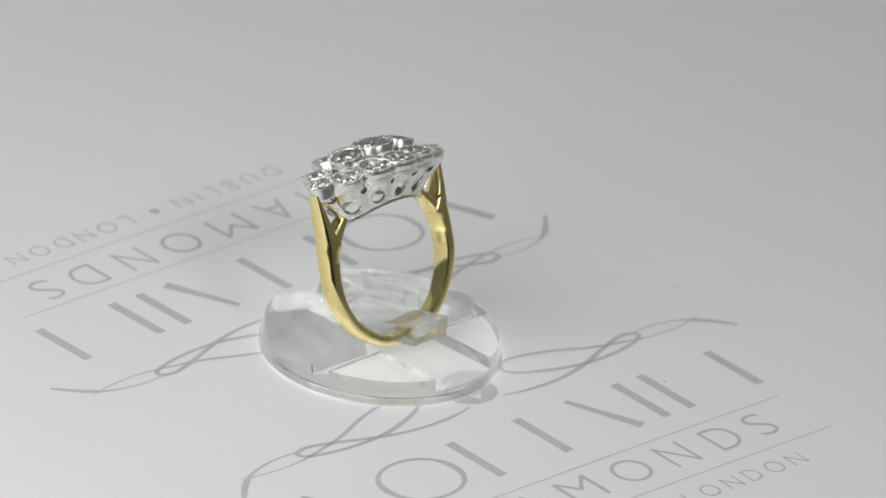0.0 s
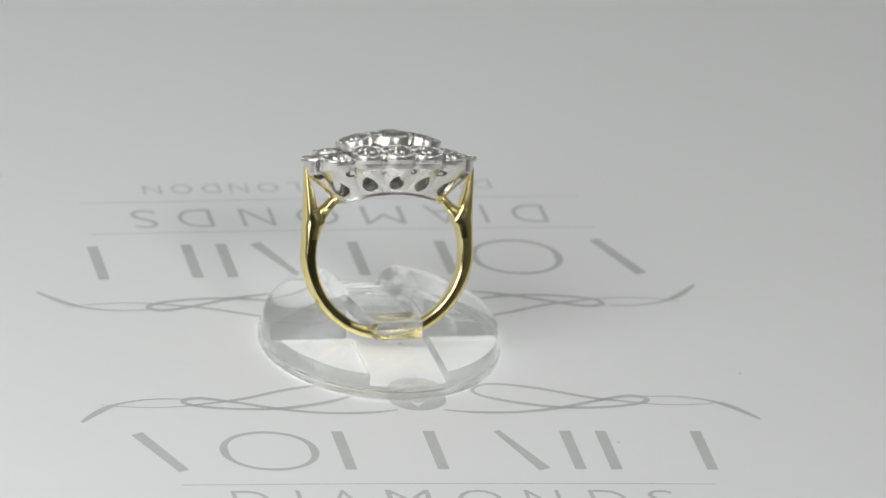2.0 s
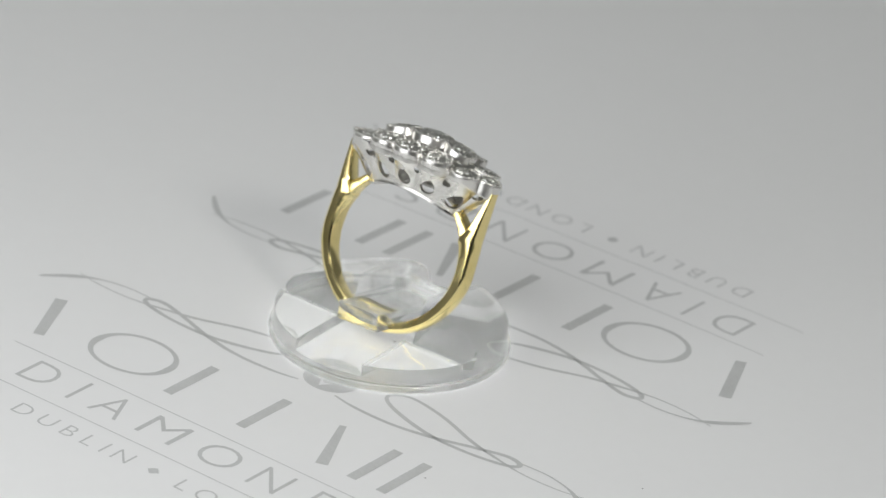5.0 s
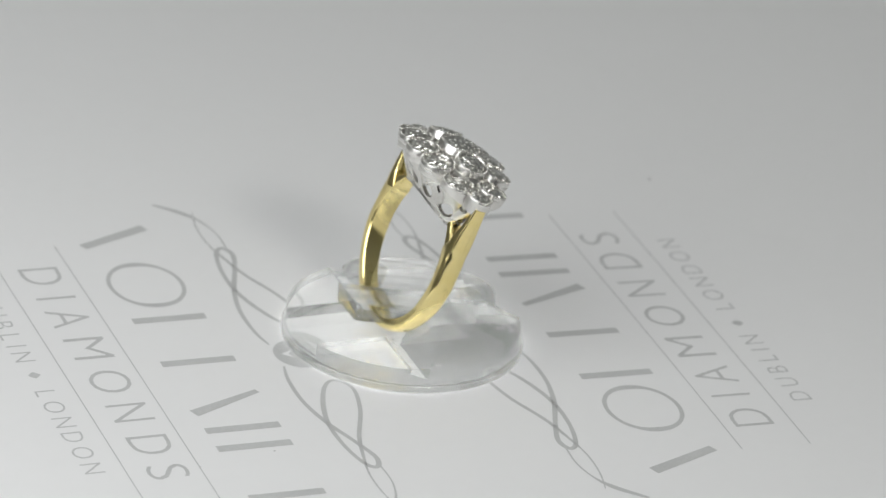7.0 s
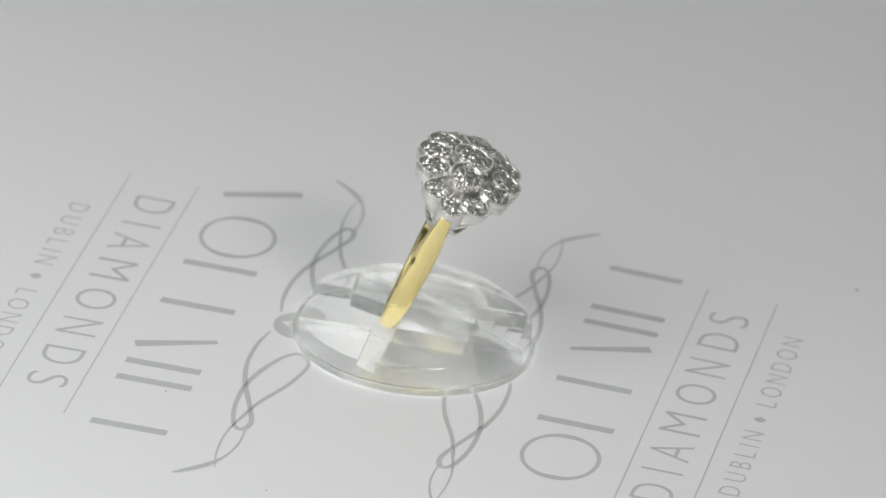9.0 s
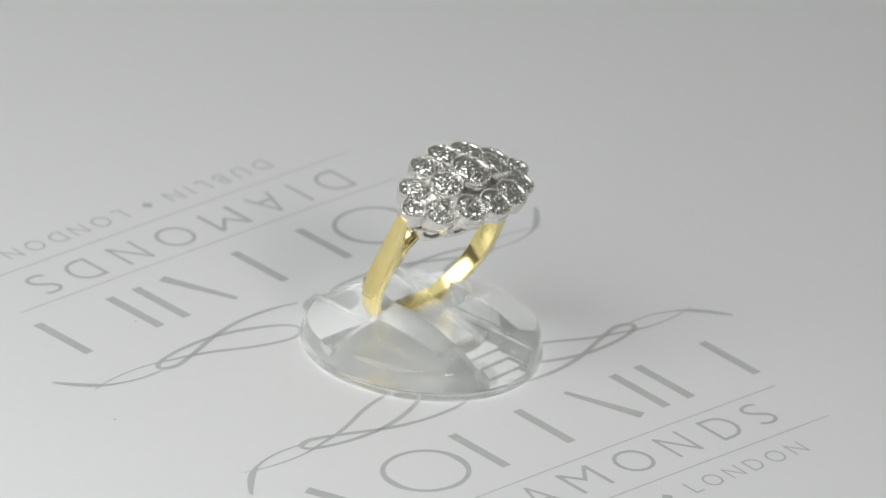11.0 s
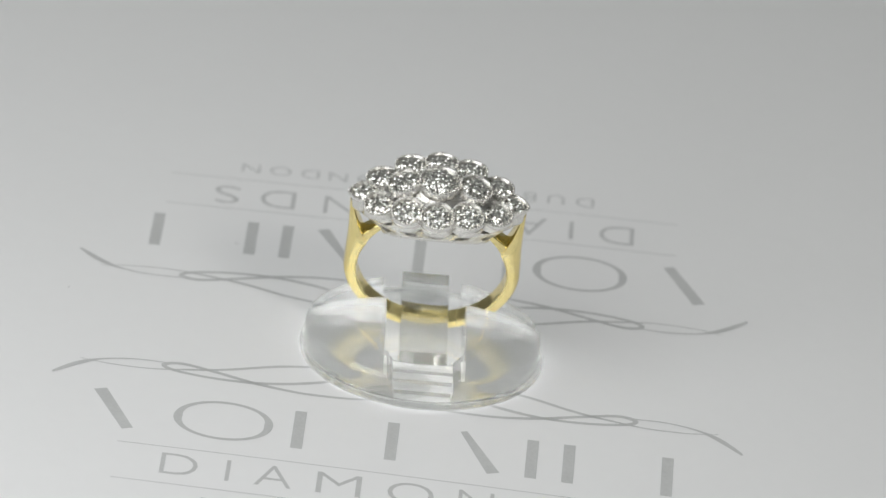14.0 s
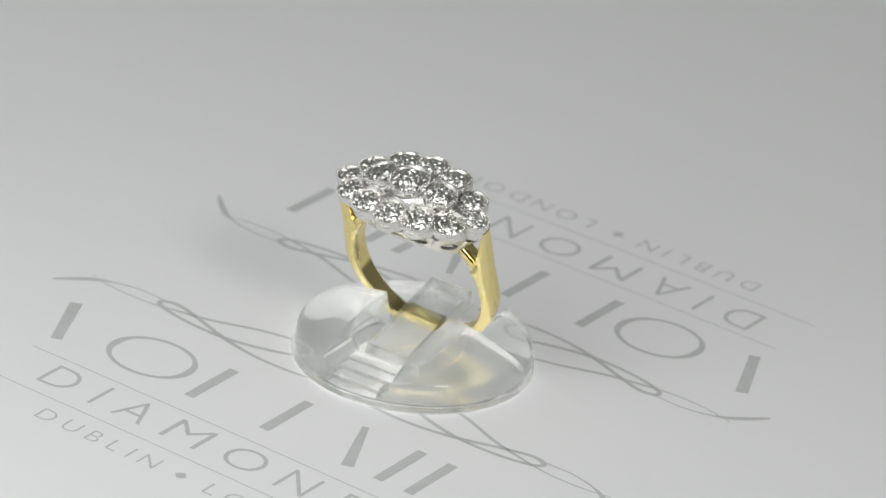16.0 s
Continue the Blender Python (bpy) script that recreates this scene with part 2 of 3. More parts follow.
def printed_mark(sheet, turned):
    def ink(name, bm, label):
        place_ink(bm, turned)
        part(name, bm, ink_mat, sheet, label)

    # the large name, as plain shapes
    base, cap = -27.6, -18.9
    for u0, u1, w0, w1 in ((-33.1, -29.3, 1.5, 1.3), (-10.6, -10.6, 1.3, 1.3), (-0.2, -0.2, 1.3, 1.3), (7.6, 11.3, 0.8, 1.5), (15.4, 15.4, 1.3, 1.3),
                           (19.5, 19.5, 1.3, 1.3), (30.5, 30.5, 1.3, 1.3)):
        bm = bmesh.new()
        bar(bm, u0, cap, u1, base, w0, w1)
        ink("name_bar", bm, "large grey printed bar")
    bm = bmesh.new()
    ring = [(-19.0 + 5.55 * math.cos(a), (base + cap) / 2 + 4.5 * math.sin(a), -19.0 + (5.55 - 1.0 + 0.55 * abs(math.sin(a))) * math.cos(a),
             (base + cap) / 2 + (4.5 - 0.5) * math.sin(a)) for a in [2 * math.pi * k / 48 for k in range(48)]]
    o = [(bm.verts.new((a, b, 0)), bm.verts.new((c, d, 0))) for a, b, c, d in ring]
    for k in range(48):
        p, q = o[k], o[(k + 1) % 48]
        bm.faces.new((p[0], q[0], q[1], p[1]))
    ink("name_ring", bm, "large grey printed ring")
    bm = bmesh.new()
    for ch, u, w in (("D", -25.0, 4.1), ("I", -17.8, 0.45), ("A", -14.6, 4.1), ("M", -7.8, 4.9), ("O", 0.0, 5.1), ("N", 7.8, 3.9), ("D", 15.1, 4.1), ("S", 21.7, 3.0)):
        letter(bm, ch, u, w, -36.9, 4.7)
    ink("printed_word", bm, "widely spaced grey printed capitals")
    bm = bmesh.new()
    lettering(bm, "DUBLIN", -20.0, -3.6, -43.7, 2.4)
    lettering(bm, "LONDON", 3.2, 22.0, -43.7, 2.4)
    ink("printed_line", bm, "small grey printed capitals with a dot between")
    bm = bmesh.new()
    pts = [bm.verts.new((-0.4 + r * math.cos(k * math.pi / 4), -42.5 + r * math.sin(k * math.pi / 4), 0)) for k, r in enumerate((0.75, 0.58) * 4)]
    bm.faces.new(pts)
    ink("printed_dot", bm, "small grey dot")
    for v in (-30.8, -39.1):
        bm = bmesh.new()
        bar(bm, -30.1, v, 30.1, v, 0.14)
        ink("printed_rule", bm, "thin grey printed line")
    # the ornament: two mirrored knots with tails, and a round medallion between them
    for side in (1, -1):
        bm = bmesh.new()
        stroke(bm, [(side * u, v, w) for u, v, w in (
            (2.6, -14.0, 0.25), (6.0, -14.6, 0.45), (11.0, -14.6, 0.5), (16.0, -13.6, 0.6), (20.8, -11.9, 0.55), (24.6, -10.8, 0.6), (26.6, -11.4, 0.65),
            (25.6, -12.5, 0.55), (21.5, -13.4, 0.5), (16.5, -13.5, 0.55), (12.0, -12.6, 0.6), (8.0, -11.0, 0.5), (6.8, -9.4, 0.45), (9.0, -8.0, 0.45),
            (14.0, -8.9, 0.5), (19.5, -11.0, 0.5), (23.5, -12.0, 0.4), (28.0, -12.8, 0.22), (32.5, -12.7, 0.2), (36.0, -12.0, 0.12))])
        place_ink(bm, turned)
        part("knot_stroke", bm, ink_mat, sheet, "curling grey pen stroke")
        bm = bmesh.new()
        stroke(bm, [(side * u, v, w) for u, v, w in (
            (26.4, -11.0, 0.2), (30.0, -10.9, 0.2), (33.5, -11.7, 0.3), (36.0, -13.2, 0.75), (38.4, -15.6, 0.5), (38.7, -16.2, 0.1))])
        place_ink(bm, turned, 0.045)
        part("tail_stroke", bm, ink_mat, sheet, "thin grey tail with a leaf-shaped tip")
    bm = bmesh.new()
    pts = [bm.verts.new((3.4 * math.cos(k * math.pi / 16), -11.2 + 3.0 * math.sin(k * math.pi / 16), 0)) for k in range(32)]
    bm.faces.new(pts)
    place_ink(bm, turned)
    seal = part("medallion", bm, ink_mat, sheet, "solid grey round medallion")
    bm = bmesh.new()
    bm.faces.new([bm.verts.new((u, v, 0)) for u, v in ((-0.9, -11.9), (-0.2, -13.4), (0.9, -12.0), (-0.1, -12.5))])
    place_ink(bm, turned, 0.05)
    part("notch", bm, paper_mat, seal, "small white wedge left unprinted")


# the ring's own frame: x along the long head, y the way it leans, z up its middle line, 0 at the head's ends
AX = Vector((0.645, 0.765, -0.02)).normalized()
AZ = Vector((-0.262, 0.221, 0.94))
AZ = (AZ - AX * AZ.dot(AX)).normalized()
AX = (AX * math.cos(radians(1.8)) - AZ.cross(AX) * math.sin(radians(1.8))).normalized()
AY = AZ.cross(AX)
RING = Matrix((AX, AY, AZ)).transposed().to_4x4()
RING.translation = Vector((-5.14, 1.43, 21.24)) * MM
HEAD = RING @ pose(0, 0, 0, 2.4)
RING_MM = RING.copy()
RING_MM.translation = Vector((-5.14, 1.43, 21.24))
STAND_CENTER = (-2.32, -1.04)
STAND_MM = Matrix(((0.645, -0.764, 0, -2.32), (0.764, 0.645, 0, -1.04), (0, 0, 1, 0), (0, 0, 0, 1)))


def hull(points, bevel=0.3, m=None):
    bm = bmesh.new()
    for p in points:
        bm.verts.new(p)
    bmesh.ops.convex_hull(bm, input=bm.verts[:])
    bmesh.ops.dissolve_limit(bm, angle_limit=0.01, verts=bm.verts[:], edges=bm.edges[:])
    if bevel:
        bmesh.ops.bevel(bm, geom=bm.edges[:], offset=bevel, segments=3, affect="EDGES", profile=0.5)
    bmesh.ops.transform(bm, matrix=RING_MM if m is None else m, verts=bm.verts)
    bmesh.ops.recalc_face_normals(bm, faces=bm.faces)
    me = bpy.data.meshes.new("block")
    bm.to_mesh(me)
    bm.free()
    return me


def ring_stand():
    thing = new("ring_stand")
    tagged(thing, "clear acrylic round display stand holding the ring upright", "ring stand")
    bm = bmesh.new()
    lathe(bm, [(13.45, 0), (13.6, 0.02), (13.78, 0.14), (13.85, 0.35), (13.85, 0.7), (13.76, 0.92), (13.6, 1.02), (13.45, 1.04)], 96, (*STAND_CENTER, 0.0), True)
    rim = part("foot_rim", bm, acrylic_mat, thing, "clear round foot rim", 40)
    # an upright wall and a low dome, turned in one piece
    bm = bmesh.new()
    side = [(0, 0.02), (13.3, 0.02), (13.42, 0.12), (13.42, 2.7), (13.34, 3.1), (13.1, 3.5), (12.7, 3.8)]
    dome = [(r, 2.6 + 4.3 * (1 - (r / 14.8) ** 2.3)) for r in (12.0, 11.0, 9.6, 8.4, 7.0, 5.5, 4.0, 2.5, 1.2)] + [(0, 6.9)]
    lathe(bm, side + dome, 96, (*STAND_CENTER, 0.0))
    bmesh.ops.recalc_face_normals(bm, faces=bm.faces)
    me = bpy.data.meshes.new("holder")
    bm.to_mesh(me)
    bm.free()

    # in the stand's frame: a along the ring's slot, l the way the ring leans, z up
    def block(a, l, z, bevel=0.0):
        return hull([(x, y, w) for x in a for y in l for w in z], bevel, STAND_MM)

    blocks = []
    for sx in (-1, 1):
        blocks.append((block((2.65 * sx, 15 * sx), (-15, -2.2), (3.0, 12)), "DIFFERENCE"))
    # the channel under the tongue, then the stepped ledge before its root
    blocks.append((block((-4.5, 4.5), (-15, 6.3), (1.6, 12)), "DIFFERENCE"))
    blocks.append((block((-4.6, 4.6), (6.0, 15), (3.4, 12)), "DIFFERENCE"))
    # the pocket has sloping walls at its back and sides, then steps down to the front
    bm = bmesh.new()
    rows = []
    for k in range(-12, 13):
        hi, lo = radians(40 * k / 12), radians(27.5 * k / 12)
        rows.append([bm.verts.new(p) for p in ((6.6 * math.sin(hi), 6.6 * math.cos(hi), 3.5), (7.3 * math.sin(lo), 7.3 * math.cos(lo), 2.35),
                                               (7.3 * math.sin(lo), 16, 2.35), (6.6 * math.sin(hi), 16, 3.5))])
    for p, q in zip(rows, rows[1:]):
        for k in range(4):
            bm.faces.new((p[k], q[k], q[(k + 1) % 4], p[(k + 1) % 4]))
    bm.faces.new(rows[0])
    bm.faces.new(rows[-1])
    bmesh.ops.transform(bm, matrix=STAND_MM, verts=bm.verts)
    bmesh.ops.recalc_face_normals(bm, faces=bm.faces)
    pocket = bpy.data.meshes.new("pocket")
    bm.to_mesh(pocket)
    bm.free()
    blocks.append((pocket, "DIFFERENCE"))
    for width, near, low in ((3.4, 8.6, 1.95), (3.3, 10.2, 1.45), (3.2, 11.9, 0.95)):
        blocks.append((block((-width, width), (near, 15), (low, 12)), "DIFFERENCE"))
    blocks.append((hull([(x, y, z) for x in (-13, 13) for y in (-1.12, 1.12) for z in (-20.35, -5)], 0), "DIFFERENCE"))
    # the springy tongue, rising from its root over the bottom of the hoop to its free end
    tongue = [(x, y, z) for x in (-2.65, 2.65) for y, z in ((6.0, 1.7), (6.0, 3.34), (5.6, 3.5), (4.8, 1.9), (-7.3, 6.6), (-7.3, 4.4))]
    blocks.append((hull(tongue, 0, STAND_MM), "UNION"))
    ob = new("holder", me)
    made = []
    for block, how in blocks:
        other = new("block", block)
        made.append(other)
        mod = ob.modifiers.new("cut", "BOOLEAN")
        mod.object, mod.operation, mod.solver = other, how, "EXACT"
    soft = ob.modifiers.new("edges", "BEVEL")
    soft.width, soft.segments, soft.limit_method, soft.angle_limit = 0.3, 4, "ANGLE", radians(35)
    out = bpy.data.meshes.new_from_object(ob.evaluated_get(bpy.context.evaluated_depsgraph_get()))
    ob.modifiers.clear()
    for other in made:
        bpy.data.objects.remove(other)
    bm = bmesh.new()
    bm.from_mesh(out)
    bmesh.ops.triangulate(bm, faces=[f for f in bm.faces if len(f.verts) > 4])
    bmesh.ops.dissolve_degenerate(bm, dist=0.001, edges=bm.edges[:])
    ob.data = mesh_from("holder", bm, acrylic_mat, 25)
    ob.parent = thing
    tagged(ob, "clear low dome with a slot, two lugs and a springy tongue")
    # the undersides are scuffed by use
    ob.data.materials.append(scuffed_mat)
    for f in ob.data.polygons:
        if f.normal.z < -0.95 and f.center.z < 0.0005:
            f.material_index = 1
    # the acrylic casts no shadow, so the paper under it stays fully lit
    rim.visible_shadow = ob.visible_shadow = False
    return thing


# head stones: x, y, radius, height of the girdle, tilt outwards in degrees
STONES = [(0.1, -0.1, 2.1, 2.95, 0), (-4.0, 0, 1.68, 2.5, 15), (4.0, 0, 1.68, 2.5, 15)]
for sx in (-1, 1):
    STONES.append((8.25 * sx, 0, 1.35, 0.45, 8))
    for sy in (-1, 1):
        STONES.append((6.5 * sx, 2.2 * sy, 1.6, 0.75, 8))
        STONES.append((3.3 * sx, 3.75 * sy, 1.68, 1.55, 10))
for sy in (-1, 1):
    STONES.append((0, 4.35 * sy, 1.68, 1.7, 10))
OUTER = STONES[3:]
LIP = 0.3


def outline(a, grow=0.0):
    """Distance from the middle to the scalloped edge in the direction a."""
    d = Vector((math.cos(a), math.sin(a)))
    best = 3.0
    for x, y, r, _, _ in OUTER:
        c = Vector((x, y))
        along, off = c.dot(d), abs(c.x * d.y - c.y * d.x)
        R = r + LIP + grow
        if off < R and along > 0:
            best = max(best, along + math.sqrt(R * R - off * off))
    return best


def edge_height(x):
    """Height of the scalloped edge, which rises from the head's points to its middle."""
    return 0.18 + 0.97 * max(0.0, 1 - (x / 9.5) ** 2)


def stone_pose(x, y, z, tilt):
    if not tilt:
        return pose(x * MM, y * MM, z * MM)
    out = Vector((x / 100, y / 30, 0)).normalized()
    axis = Vector((-out.y, out.x, 0))
    return Matrix.Translation((x * MM, y * MM, z * MM)) @ Matrix.Rotation(radians(tilt), 4, axis)


def brilliant(r):
    bm = bmesh.new()
    for k in range(8):
        a = k * math.pi / 4
        b = a + math.pi / 8
        for rr, ang, z in ((0.53, a, 0.30), (0.76, b, 0.20), (0.62, a, -0.36), (0.30, b, -0.62)):
            bm.verts.new((rr * r * math.cos(ang), rr * r * math.sin(ang), z * r))
    for k in range(16):
        a = k * math.pi / 8
        bm.verts.new((0.90 * r * math.cos(a + 0.19), 0.90 * r * math.sin(a + 0.19), 0.10 * r))
        for z in (0.02 * r, -0.02 * r):
            bm.verts.new((r * math.cos(a), r * math.sin(a), z))
    bm.verts.new((0, 0, -0.84 * r))
    bmesh.ops.convex_hull(bm, input=bm.verts[:])
    return bm


def bezel(r, depth, point=0.0):
    """A cup wall with a fine beaded rim, z = 0 at the girdle; point draws its +x side out to a tip."""
    bm = bmesh.new()
    o = r + LIP
    lathe(bm, [(r * 0.97, -0.02), (r + 0.03, 0.15), (r + 0.08, 0.2), (o - 0.04, 0.18), (o, 0.1), (o - 0.02, -depth), (r * 0.9, -depth), (r * 0.93, -0.3)], 40, closed=True)
    n = int(2 * math.pi * (r + 0.16) / 0.32)
    for k in range(n):
        a = 2 * math.pi * k / n
        bmesh.ops.create_icosphere(bm, subdivisions=1, radius=0.135, matrix=Matrix.Translation(((r + 0.16) * math.cos(a), (r + 0.16) * math.sin(a), 0.25)))
    if point:
        for v in bm.verts:
            k = max(0.0, v.co.x / o)
            v.co.x += point * k ** 3 * max(0.0, 1 - abs(v.co.y) / o)
    return bm


def gallery():
    """The pierced wall under the stones, from the scalloped edge in to the narrow seat."""
    n, rows = 768, 44
    bm = bmesh.new()
    holes = [(math.atan2(y, x)) for x, y, _, _, _ in OUTER]
    mids = sorted(holes)
    gaps = [(a + (b - a) / 2) for a, b in zip(mids, mids[1:] + [mids[0] + 2 * math.pi])]
    grid = []
    edge = [outline(2 * math.pi * i / n, -0.04) for i in range(n)]
    for i in range(n):
        a = 2 * math.pi * i / n
        top = edge[i]
        even = sum(edge[(i + k) % n] for k in range(-24, 25, 2)) / 25
        c, s = math.cos(a), math.sin(a)
        low = 1 / math.sqrt((c / 6.1) ** 2 + (s / 3.0) ** 2)
        zt = edge_height(top * c)
        zb = -3.15 - 1.45 * (low * c / 6.0) ** 2
        # the wall stands upright for longer at the head's points
        upright = abs(c) ** 12
        hold = 0.1 + 0.22 * upright
        col = []
        for j in range(rows + 1):
            t = j / rows
            e = 0.25 * t * (1 - upright) + (0.75 + 0.25 * upright) * max(0.0, (t - hold) / (1 - hold)) ** 0.9
            r = top + (even - top) * min(1.0, t / 0.5) * 0.4
            r += (low - r) * e
            col.append(bm.verts.new((r * c, r * s, zt + (zb - zt) * t)))
        grid.append(col)
    for i in range(n):
        a = 2 * math.pi * (i + 0.5) / n
        for j in range(rows):
            t = (j + 0.5) / rows
            skip = False
            arc = 9.0 - 4.5 * abs(math.sin(a))
            for g in mids:
                da = (a - g + math.pi) % (2 * math.pi) - math.pi
                d = abs(da) * arc
                skip |= (d / (0.95 * (0.62 + 0.5 * min(1, max(0, (t - 0.45) / 0.3))))) ** 2 + ((t - 0.68) / 0.2) ** 2 < 1
            for g in gaps:
                da = (a - g + math.pi) % (2 * math.pi) - math.pi
                skip |= (abs(da) * arc / 0.32) ** 2 + ((t - 0.36) / 0.075) ** 2 < 1
            if not skip:
                k = (i + 1) % n
                bm.faces.new((grid[i][j], grid[k][j], grid[k][j + 1], grid[i][j + 1]))
    bmesh.ops.recalc_face_normals(bm, faces=bm.faces)
    bmesh.ops.solidify(bm, geom=bm.faces[:], thickness=0.38)
    # the seat's rim
    ring = []
    m = 96
    for i in range(m):
        a = 2 * math.pi * i / m
        c, s = math.cos(a), math.sin(a)
        low = 1 / math.sqrt((c / 6.1) ** 2 + (s / 3.0) ** 2)
        zb = -3.15 - 1.45 * (low * c / 6.0) ** 2
        ring.append([bm.verts.new(((low + dr) * c, (low + dr) * s, zb + dz)) for dr, dz in ((0.12, 0.25), (0.14, -0.12), (-0.65, -0.12), (-0.65, 0.25))])
    for i in range(m):
        p, q = ring[i], ring[(i + 1) % m]
        for k in range(4):
            bm.faces.new((p[k], q[k], q[(k + 1) % 4], p[(k + 1) % 4]))
    return bm


def plate_height(x, y):
    """Just under the girdles of the stones round about."""
    near = [(1 / ((x - a) ** 2 + (y - b) ** 2 + 0.4) ** 2, z) for a, b, _, z, _ in STONES]
    return sum(w * z for w, z in near) / sum(w for w, _ in near) - 0.02


def head_plate():
    """The metal between the stones, stepped up to the middle row."""
    bm = bmesh.new()
    n, rows = 192, 20
    pole = bm.verts.new((0, 0, plate_height(0, 0)))
    last = None
    for j in range(1, rows + 1):
        t = j / rows
        ring = []
        for i in range(n):
            a = 2 * math.pi * i / n
            edge = outline(a) - 0.12
            x, y = edge * t * math.cos(a), edge * t * math.sin(a)
            ring.append(bm.verts.new((x, y, plate_height(x, y) + (edge_height(x / t) - plate_height(x, y)) * max(0.0, t - 0.8) / 0.2)))
        for i in range(n):
            k = (i + 1) % n
            bm.faces.new((pole, ring[i], ring[k]) if last is None else (last[i], ring[i], ring[k], last[k]))
        last = ring
    bmesh.ops.solidify(bm, geom=bm.faces[:], thickness=0.25)
    return bm


def band_section(width, thick, n=14):
    """A half-round section: flat inside with soft corners, domed outside. Pairs of (out, across)."""
    pts = [(0.14 * thick, -width / 2)]
    for k in range(n):
        a = math.pi * k / (n - 1)
        c = math.cos(a)
        pts.append((thick * (0.58 + 0.42 * max(0.0, math.sin(a)) ** 0.9), -width / 2 * math.copysign(abs(c) ** 0.75, c)))
    pts += [(0.14 * thick, width / 2), (0.03 * thick, width * 0.44), (-0.02, width * 0.2), (-0.02, -width * 0.2), (0.03 * thick, -width * 0.44)]
    return pts


def loft(bm, frames):
    """frames: lists of points; joins them and caps both ends."""
    rows = [[bm.verts.new(p) for p in f] for f in frames]
    m = len(rows[0])
    for a, b in zip(rows, rows[1:]):
        for k in range(m):
            bm.faces.new((a[k], b[k], b[(k + 1) % m], a[(k + 1) % m]))
    bm.faces.new(rows[0])
    bm.faces.new(list(reversed(rows[-1])))


def mix(keys, x):
    for (a, p), (b, q) in zip(keys, keys[1:]):
        if x <= b:
            t = (x - a) / (b - a)
            t = t * t * (3 - 2 * t)
            return [u + (v - u) * t for u, v in zip(p, q)]
    return keys[-1][1]


HOOP_Z, HOOP_R = -10.45, 8.42


def shank():
    """The hoop with both outer prongs, from one point of the head round the bottom to the other."""
    keys = [(0, (1.28, 1.95)), (45, (1.36, 2.1)), (90, (1.54, 2.5))]
    arm = smooth_curve([(-10.45, 8.42, 1.54, 2.5), (-8.9, 8.28, 1.62, 2.55), (-7.6, 7.92, 1.95, 2.6), (-6.6, 7.5, 2.32, 2.6), (-5.6, 8.05, 1.76, 2.5),
                      (-4.2, 8.55, 1.26, 2.25), (-2.6, 9.0, 0.84, 1.85), (-1.4, 9.28, 0.58, 1.55), (-0.6, 9.42, 0.44, 1.35)], 6)
    frames = [[(-(x + o), w, z) for o, w in band_section(width, thick)] for z, x, thick, width in reversed(arm[1:])]
    for k in range(-45, 46):
        d = k * 2.0
        thick, width = mix(keys, abs(d))
        a = radians(d)
        er = (math.sin(a), -math.cos(a))
        frames.append([((HOOP_R + o) * er[0], w, HOOP_Z + (HOOP_R + o) * er[1]) for o, w in band_section(width, thick)])
    frames += [[(x + o, w, z) for o, w in band_section(width, thick)] for z, x, thick, width in arm[1:]]
    bm = bmesh.new()
    loft(bm, frames)
    return bm


def inner_prong(side):
    """The inner branch of the split shoulder, following the hoop to the head's seat."""
    keys = [(100, (1.0, 1.9)), (113, (1.4, 2.25)), (120, (1.35, 2.15)), (129, (0.98, 1.95)), (142, (0.72, 1.7))]
    frames = []
    for k in range(22):
        d = 100 + 2 * k
        thick, width = mix(keys, d)
        a = radians(d)
        r = HOOP_R + max(0.0, 0.12 - 0.012 * k)
        frames.append([(side * (r + o) * math.sin(a), w, HOOP_Z - (r + o) * math.cos(a)) for o, w in band_section(width, thick)])
    bm = bmesh.new()
    loft(bm, frames)
    return bm


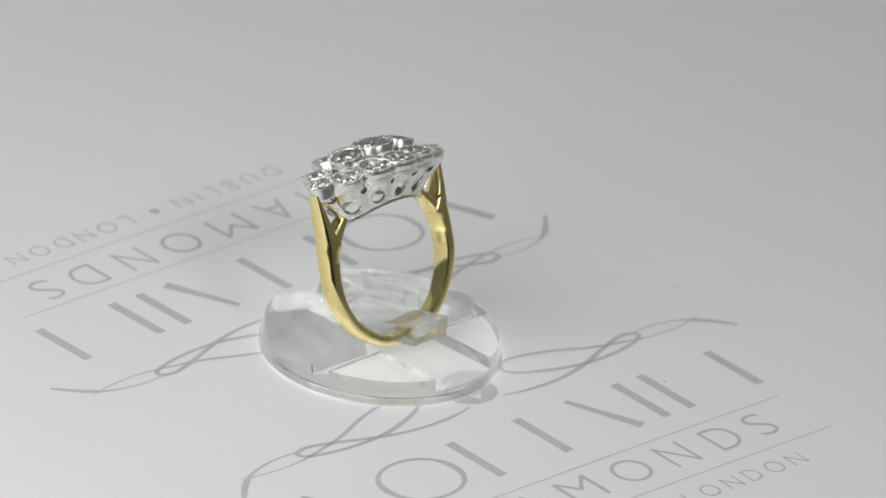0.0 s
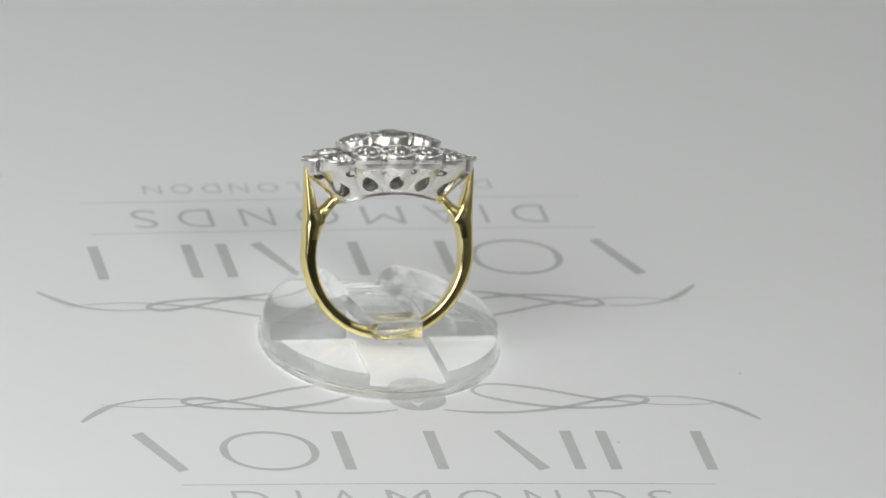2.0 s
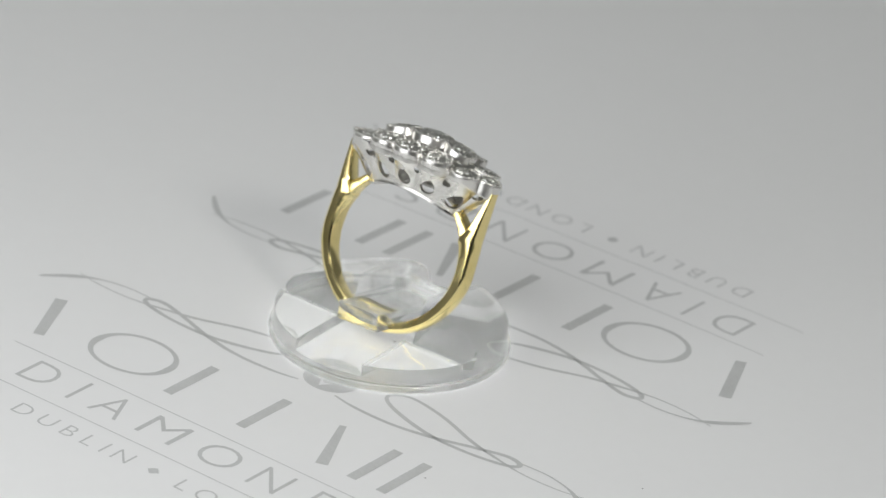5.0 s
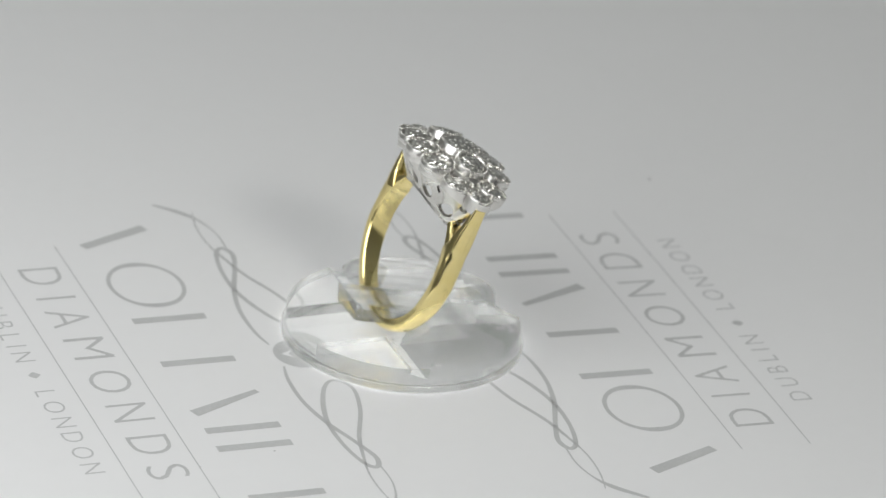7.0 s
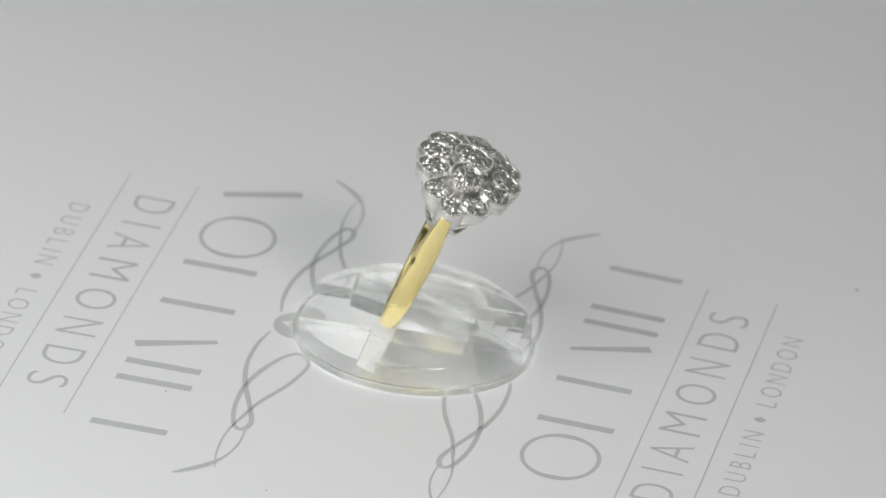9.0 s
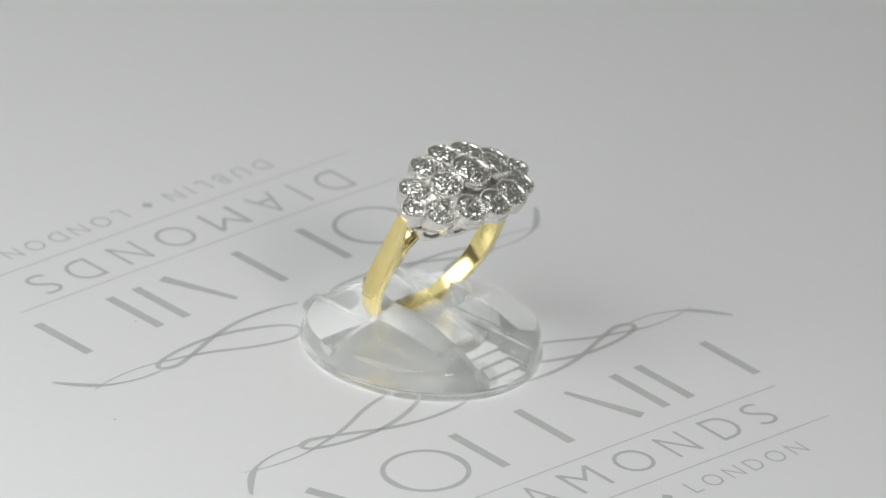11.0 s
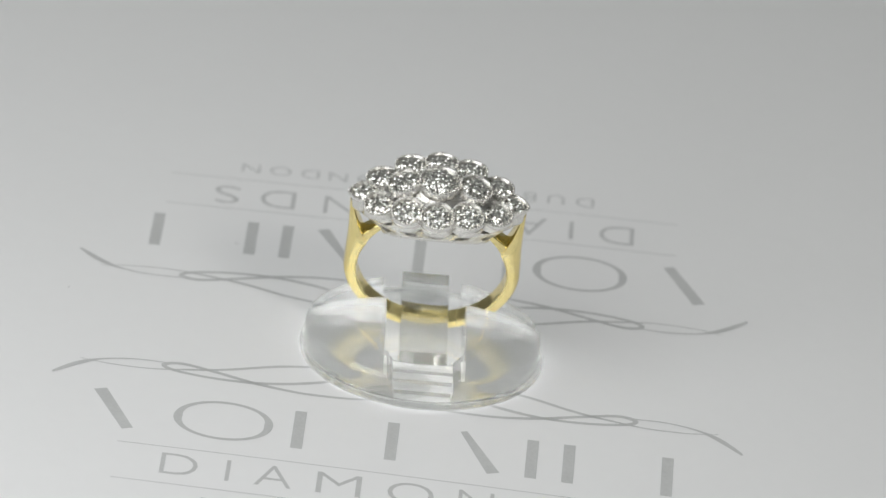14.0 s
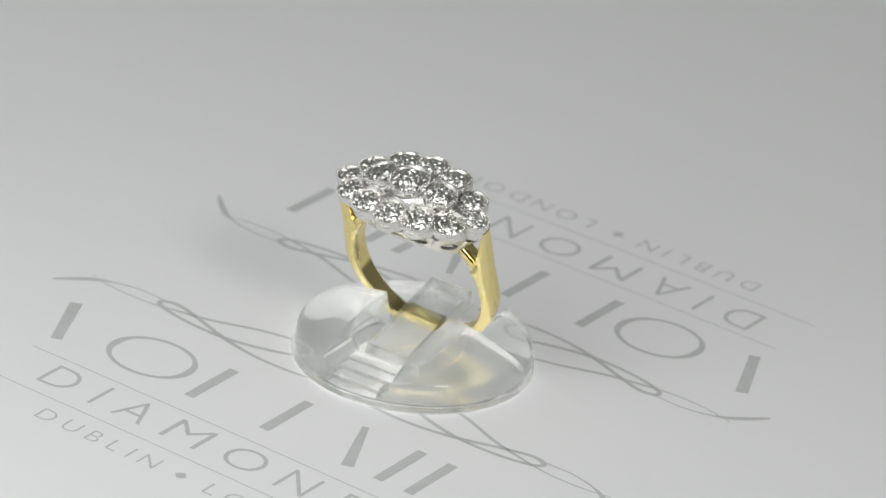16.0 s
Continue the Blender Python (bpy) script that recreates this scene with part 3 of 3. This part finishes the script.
def jewel_ring():
    ob = new("ring")
    tagged(ob, "yellow gold ring with a white gold cluster head of round diamonds", "ring")
    part("shank", shank(), gold_mat, ob, "polished yellow gold hoop", 40, RING)
    for side in (-1, 1):
        part("inner_prong", inner_prong(side), gold_mat, ob, "short yellow gold branch of the split shoulder", 40, RING)
    part("gallery", gallery(), white_gold, ob, "pierced white gold wall with teardrop openings", 40, HEAD)
    part("head_plate", head_plate(), white_gold, ob, "white gold plate between the stones", 40, HEAD)
    # the small mark struck inside the hoop
    vs, fs, x0, x1 = glyph("2")
    bm = bmesh.new()
    made = []
    for x, y in vs:
        a = radians(-41) - (x - x0) * 1.1 / HOOP_R
        made.append(bm.verts.new(((HOOP_R - 0.05) * math.sin(a), 0.35 - y * 1.1, HOOP_Z - (HOOP_R - 0.05) * math.cos(a))))
    for f in fs:
        bm.faces.new([made[i] for i in f])
    part("struck_mark", bm, mark_mat, ob, "tiny struck numeral inside the hoop", None, RING)
    cups, gems = {}, {}
    for x, y, r, z, tilt in STONES:
        deep, tip = (1.3 if z > 2 else 0.14), (0.35 if abs(x) > 8 else 0.0)
        if r not in cups:
            cups[r] = mesh_from("bezel", bezel(r, deep, tip), white_gold, 50)
            gems[r] = mesh_from("diamond", brilliant(r), diamond_mat)
        m = HEAD @ stone_pose(x, y, z, tilt)
        if tip and x < 0:
            m = m @ pose(0, 0, 0, 0, 0, 180)
        cup = new("bezel", cups[r])
        cup.parent, cup.matrix_basis = ob, m
        tagged(cup, "white gold cup with a beaded rim")
        gem = new("diamond", gems[r])
        gem.parent, gem.matrix_basis = cup, pose(0, 0, 0.0)
        tagged(gem, "round brilliant-cut diamond")
    return ob


turning = [turntable(), paper_sheet(), ring_stand(), jewel_ring()]


# ---- what moves ----
def motions():
    # seconds and degrees turned, clockwise from above
    turns = ((0, 0.0), (2, 32.1), (4, 64.5), (6, 97.2), (8, 130.0), (10, 162.5), (12, 194.9), (14, 226.9), (16, 258.9))
    for thing in turning:
        walk(thing, [(t, pose(0, 0, 0, 0, 0, -a)) for t, a in turns])


motions()
